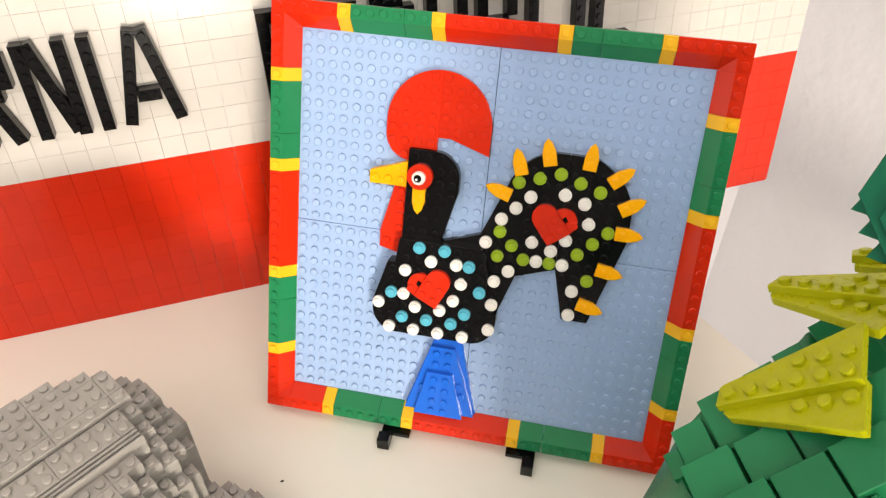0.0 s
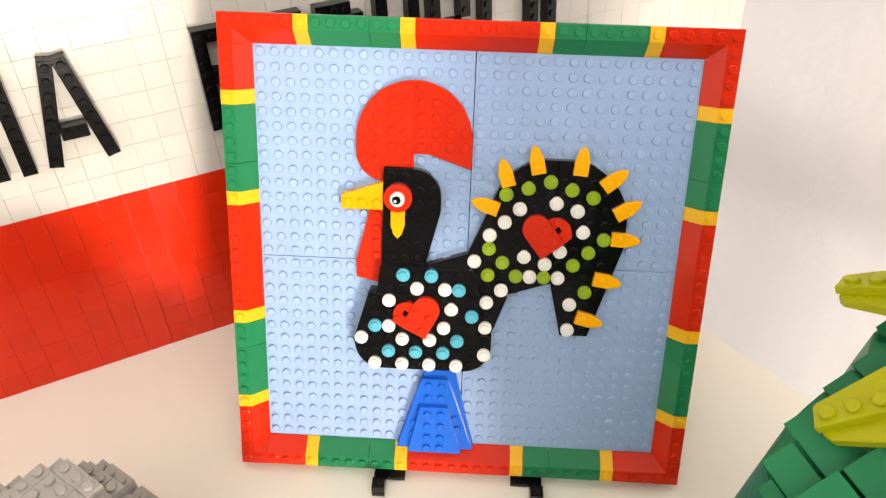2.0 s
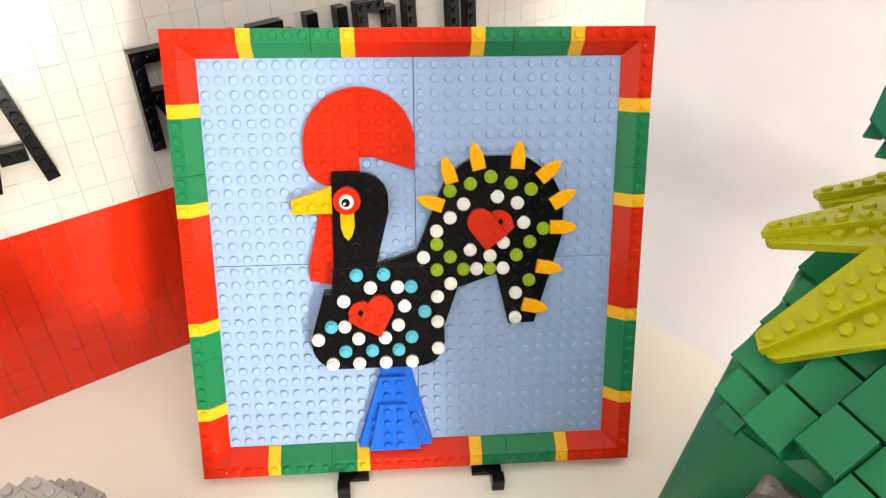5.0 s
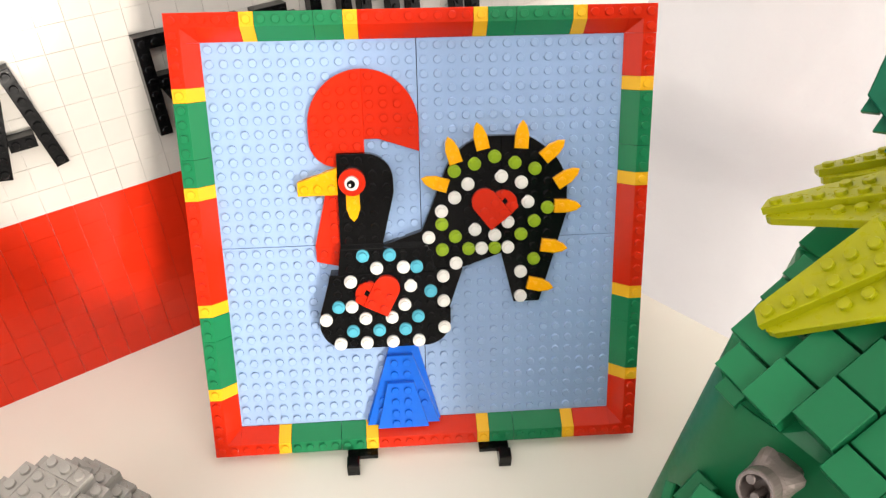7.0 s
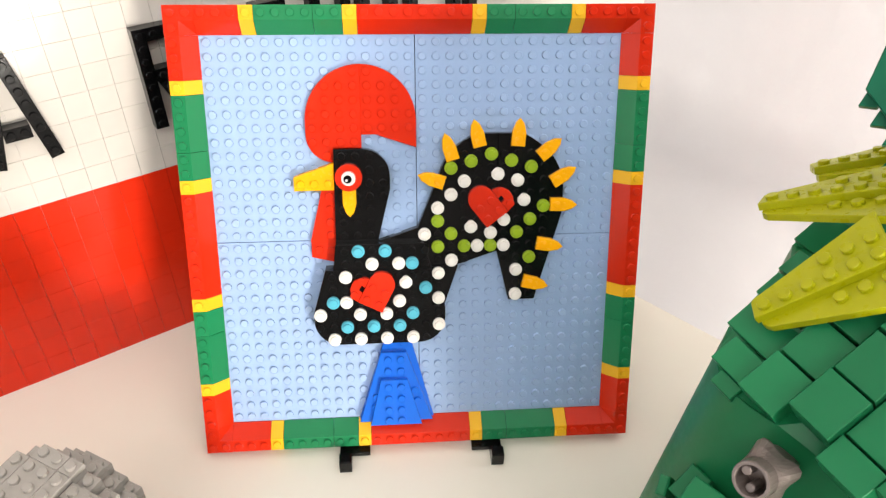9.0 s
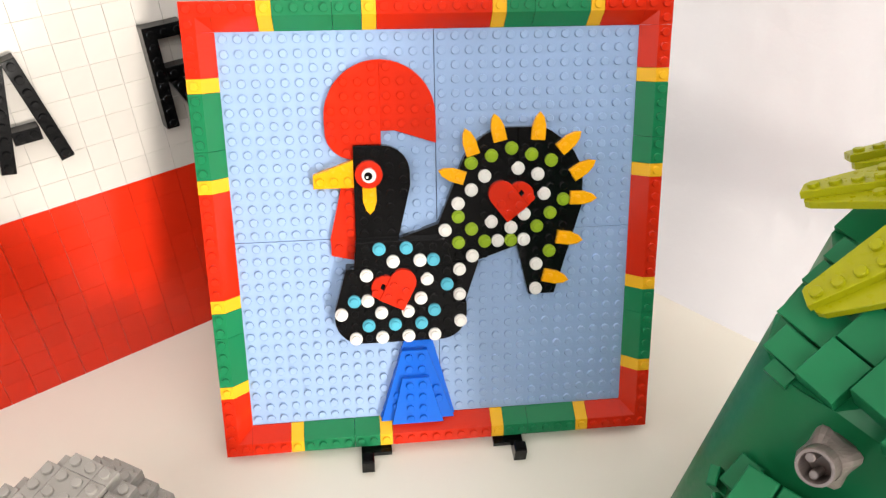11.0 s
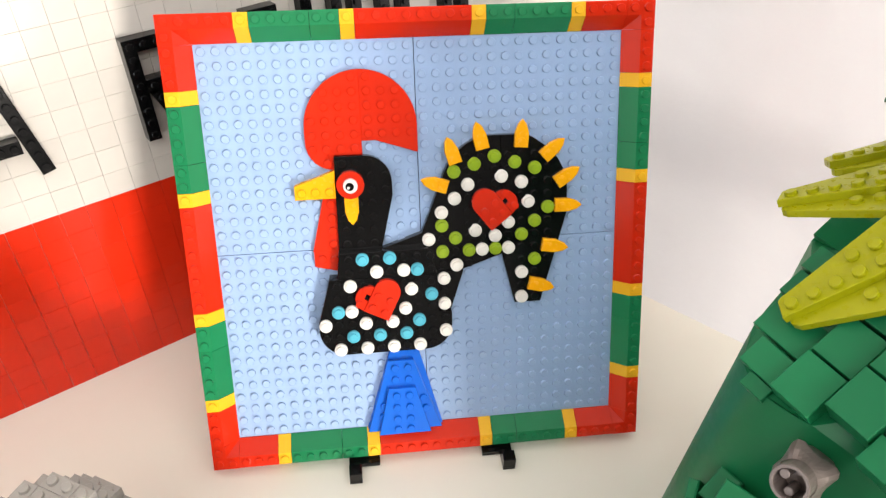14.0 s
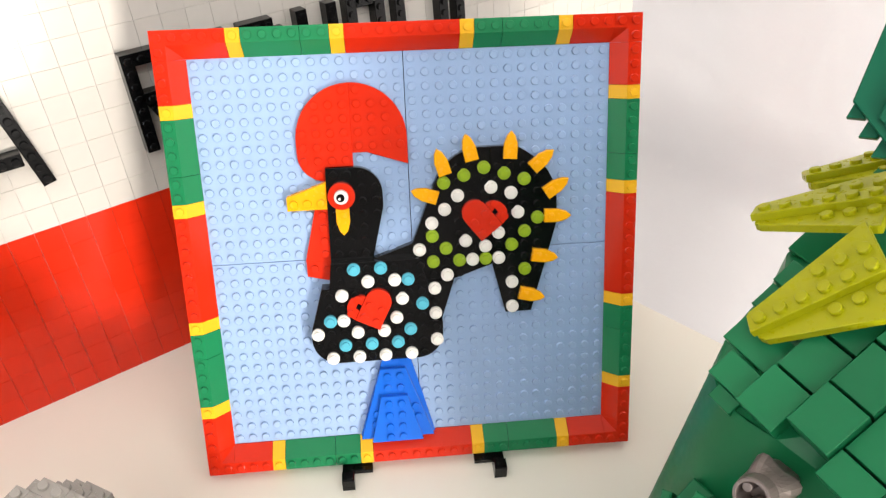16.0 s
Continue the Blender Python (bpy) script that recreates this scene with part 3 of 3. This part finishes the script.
def shingles():
    """Rows of tiles: where each row starts and ends down the slope, its level, and the tiles along it."""
    rows = [
        (-24.0, -2.2, -9.6, 4, [(-4.3, 10.4)]),
        (-31.0, -8.0, -20.4, 5, [(13.6, 25.0)]),
        (-32.2, -8.0, -20.0, 5, [(25.9, 36.8)]),
        (-44.0, -14.0, -34.0, 5, [(42.5, 60.0)]),
        (-17.8, -2.0, -9.2, 4.5, [(-17.4, -5.4)]),
        (-11.9, -1.4, -10.4, 3.5, [(-23.5, -17.5)]),
        (-1.0, 15.2, -1.6, 11, [(-18.2, -0.1), (0.8, 18.2), (19.1, 37.0), (37.9, 55.0)]),
        (17.1, 33.4, 5.8, 16, [(-11.7, 6.0), (6.9, 25.0), (25.9, 44.0)]),
        (33.8, 51.0, 2.6, 16, [(-17.8, -6.5), (-5.7, 12.4), (13.2, 31.0)]),
        (51.2, 67.0, 4.0, 16, [(-12.0, 6.0), (6.8, 24.6)]),
    ]
    for x0, x1, level, thick, spans in rows:
        for k, (y0, y1) in enumerate(spans):
            shingle(x0, x1, y0, y1, level - 1.1 * (k % 2), thick, 0.9)


def block(name, corner, turn, w, length, low, high):
    """A brick on the slope: its corner, how far it is turned, its width and its length down along the edge."""
    s = Shape().prism([(0, -length * 0.001), (w * 0.001, -length * 0.001), (w * 0.001, 0), (0, 0)], low * 0.001, high * 0.001, 0.0006)
    put(name, s.mesh(name, TREE_GREEN), model, SLOPE @ pose(corner[0] * 0.001, corner[1] * 0.001, 0, 0, 0, turn))


def blocks():
    """Bricks that stand proud low on the slope, and a row of small cones beside them."""
    block("brick", (5.0, -50.5), 14, 12.6, 46, -52, -28)
    block("brick", (18.0, -47.3), 17, 23, 46, -52, -29)
    block("plate", (32.3, -43.0), 20, 11, 6, -52, -28)
    block("brick", (-2.3, -48.6), 6, 9.8, 14, -56, -38)
    block("brick", (-7.4, -60.9), 32, 4.2, 8, -58, -39)
    cone = Shape()
    rings = [cone.ring([(r * math.cos(i * math.tau / 14), r * math.sin(i * math.tau / 14)) for i in range(14)], h) for r, h in ((0.0022, -0.05), (0.0022, -0.0405), (0.0009, -0.0355), (0.0006, -0.0353))]
    for p, q in zip(rings, rings[1:]):
        cone.bridge(p, q)
    cone.faces.append(tuple(rings[-1]))
    me = cone.mesh("cone", TREE_GREEN)
    for x, y in ((3.4, -68.0), (4.6, -72.0), (5.6, -75.8), (6.5, -79.6)):
        put("cone", me, model, SLOPE @ pose(x * 0.001, y * 0.001, 0))


def leaf(tip, along, side, label="lime green spike of two wedge plates"):
    """Two long wedge plates, the lower one tucked a plate's height under the upper."""
    ex = Vector(along).normalized()
    ez = ex.cross(Vector(side)).normalized()
    ey = ez.cross(ex)
    m = Matrix(((ex.x, ey.x, ez.x, tip[0]), (ex.y, ey.y, ez.y, tip[1]), (ex.z, ey.z, ez.z, tip[2]), (0, 0, 0, 1)))
    ob = put("leaf", None, model, m, label)
    upper = [(-0.1, 0.02), (6, 0.02), (6, 3), (5.8, 3), (0.1, 1.16), (-0.08, 1.0)]
    lower = [(0.02, 0.3), (0.05, -0.1), (0.35, -0.4), (5.8, -2.1), (6, -2.1), (6, 0.3)]
    for out, top, rows in ((upper, 0.0, [(i + 0.5, 0.5) for i in range(6)] + [(i + 0.5, 1.5) for i in range(3, 6)]), (lower, -PLATE, [(i + 0.5, -0.5) for i in range(3, 6)])):
        s = Shape().prism(studs_of(out), top - PLATE + 0.00005, top, 0.0003)
        for u, v in rows:
            s.stud(u * STUD, v * STUD, top)
        put("wedge_plate", s.mesh("wedge_plate", LIME), ob)


def horn():
    """A hollow tube that grows out of a flare with four points."""
    ez = Vector((0.165, -0.5, 0.85)).normalized()
    ex = (Vector((1, 0, 0)) - ez * ez.x).normalized()
    ey = ez.cross(ex)
    at = Matrix(((ex.x, ey.x, ez.x, 0.0260), (ex.y, ey.y, ez.y, -0.0355), (ex.z, ey.z, ez.z, -0.0034), (0, 0, 0, 1)))
    ob = put("horn", None, model, SLOPE @ at @ pose(0, 0, 0, 0, 0, 45), "pearl grey hollow horn piece")
    n = 32
    turns = [i * math.tau / n for i in range(n)]

    def ring(s, r, h):
        return s.ring([(r * math.cos(a), r * math.sin(a)) for a in turns], h)

    def petal(s, r, k, h):
        return s.ring([(r * (1 + k * abs(math.cos(2 * a)) ** 3) * math.cos(a), r * (1 + k * abs(math.cos(2 * a)) ** 3) * math.sin(a)) for a in turns], h)

    s = Shape()
    idx = [petal(s, r, k, h) for r, k, h in ((0.0050, 0.1, -0.024), (0.0062, 0.3, -0.0135), (0.0077, 0.42, -0.0105), (0.0078, 0.38, -0.0095), (0.0074, 0.22, -0.006), (0.0069, 0.08, -0.0035), (0.0066, 0.0, -0.002))]
    for p, q in zip(idx, idx[1:]):
        s.bridge(p, q)
    put("flare", s.mesh("flare", STEEL), ob)
    s = Shape()
    idx = [ring(s, r, h) for r, h in ((0.0064, -0.006), (0.0065, 0.0032), (0.0062, 0.0040), (0.0053, 0.0040), (0.0051, 0.0036), (0.0050, -0.0055))]
    for p, q in zip(idx, idx[1:]):
        s.bridge(p, q)
    s.faces.append(tuple(idx[-1]))
    put("tube", s.mesh("tube", STEEL), ob)
    put("pin", Shape().disc(-0.0010, 0.0032, 0.0017, -0.005, 0.0034, 14).mesh("pin", STEEL), ob)
    put("lug", Shape().disc(-0.0016, -0.0030, 0.0016, -0.005, 0.0018, 14).mesh("lug", STEEL), ob)


def crest():
    """The upper plates, with a toothed lower edge."""
    m = Matrix(((0.741, 0.344, -0.576, 0.1325), (-0.671, 0.415, -0.615, -0.1535), (0.027, 0.842, 0.538, 0.3104), (0, 0, 0, 1)))
    ob = put("crest", None, model, m, "dark teal green crest of overlapping plates")
    mm = lambda pts: [(x * 0.001, y * 0.001) for x, y in pts]
    s = Shape().prism(mm([(0, 0), (3, -2), (16.7, -12), (28, -20), (63, -20), (63, 70), (0, 70)]), -0.0032, 0, 0.0004)
    put("plate", tidy(s.mesh("plate", TEAL_GREEN)), ob)
    s = Shape().prism(mm([(9, -3), (20, -11), (60, -11), (60, 66), (9, 66)]), 0.0001, 0.0016, 0.0004)
    put("plate", tidy(s.mesh("plate", TEAL_GREEN)), ob)
    for i in range(3):
        x, y = 5.6 * i, -4.8 * i
        t = Shape().prism(mm([(x + 0.8, y + 1.5), (x - 0.2, y - 4.9), (x + 5.0, y - 4.0), (x + 6.5, y + 1.0)]), -0.009, -0.0033, 0.0003)
        put("tooth", tidy(t.mesh("tooth", TEAL_GREEN)), ob)
    s = Shape().prism([(0.175, -0.17), (0.24, -0.17), (0.24, -0.10), (0.205, -0.105)], 0.0, 0.215, 0.002)
    put("trunk", s.mesh("trunk", TREE_GREEN), model)
    s = Shape().disc(0.215, -0.145, 0.028, 0.21, 0.36, 16, 0.002)
    put("stem", s.mesh("stem", TREE_GREEN), model)


model_body()
shingles()
blocks()
leaf((0.1098, -0.1789, 0.2340), (0.691, -0.1583, 0.7053), (0.1905, 0.9811, 0.0335))
leaf((0.1284, -0.1274, 0.2453), (0.6782, -0.5157, 0.5236), (0.6385, 0.7662, -0.0724))
leaf((0.1616, -0.1058, 0.2471), (0.9415, -0.1545, 0.2996), (0.2685, 0.8811, -0.3893))
horn()
crest()

# a chip of dark plastic lies on the table
chip = Shape().prism([(-0.0012, -0.0004), (0.0007, -0.0007), (0.0013, 0.0003), (-0.0004, 0.0006)], 0.0001, 0.0008, 0.0002)
put("plastic_chip", chip.mesh("plastic_chip", BLACK), None, pose(-0.1065, -0.116, 0, 0, 0, 25), "tiny dark plastic chip lying on the white table", "chip")
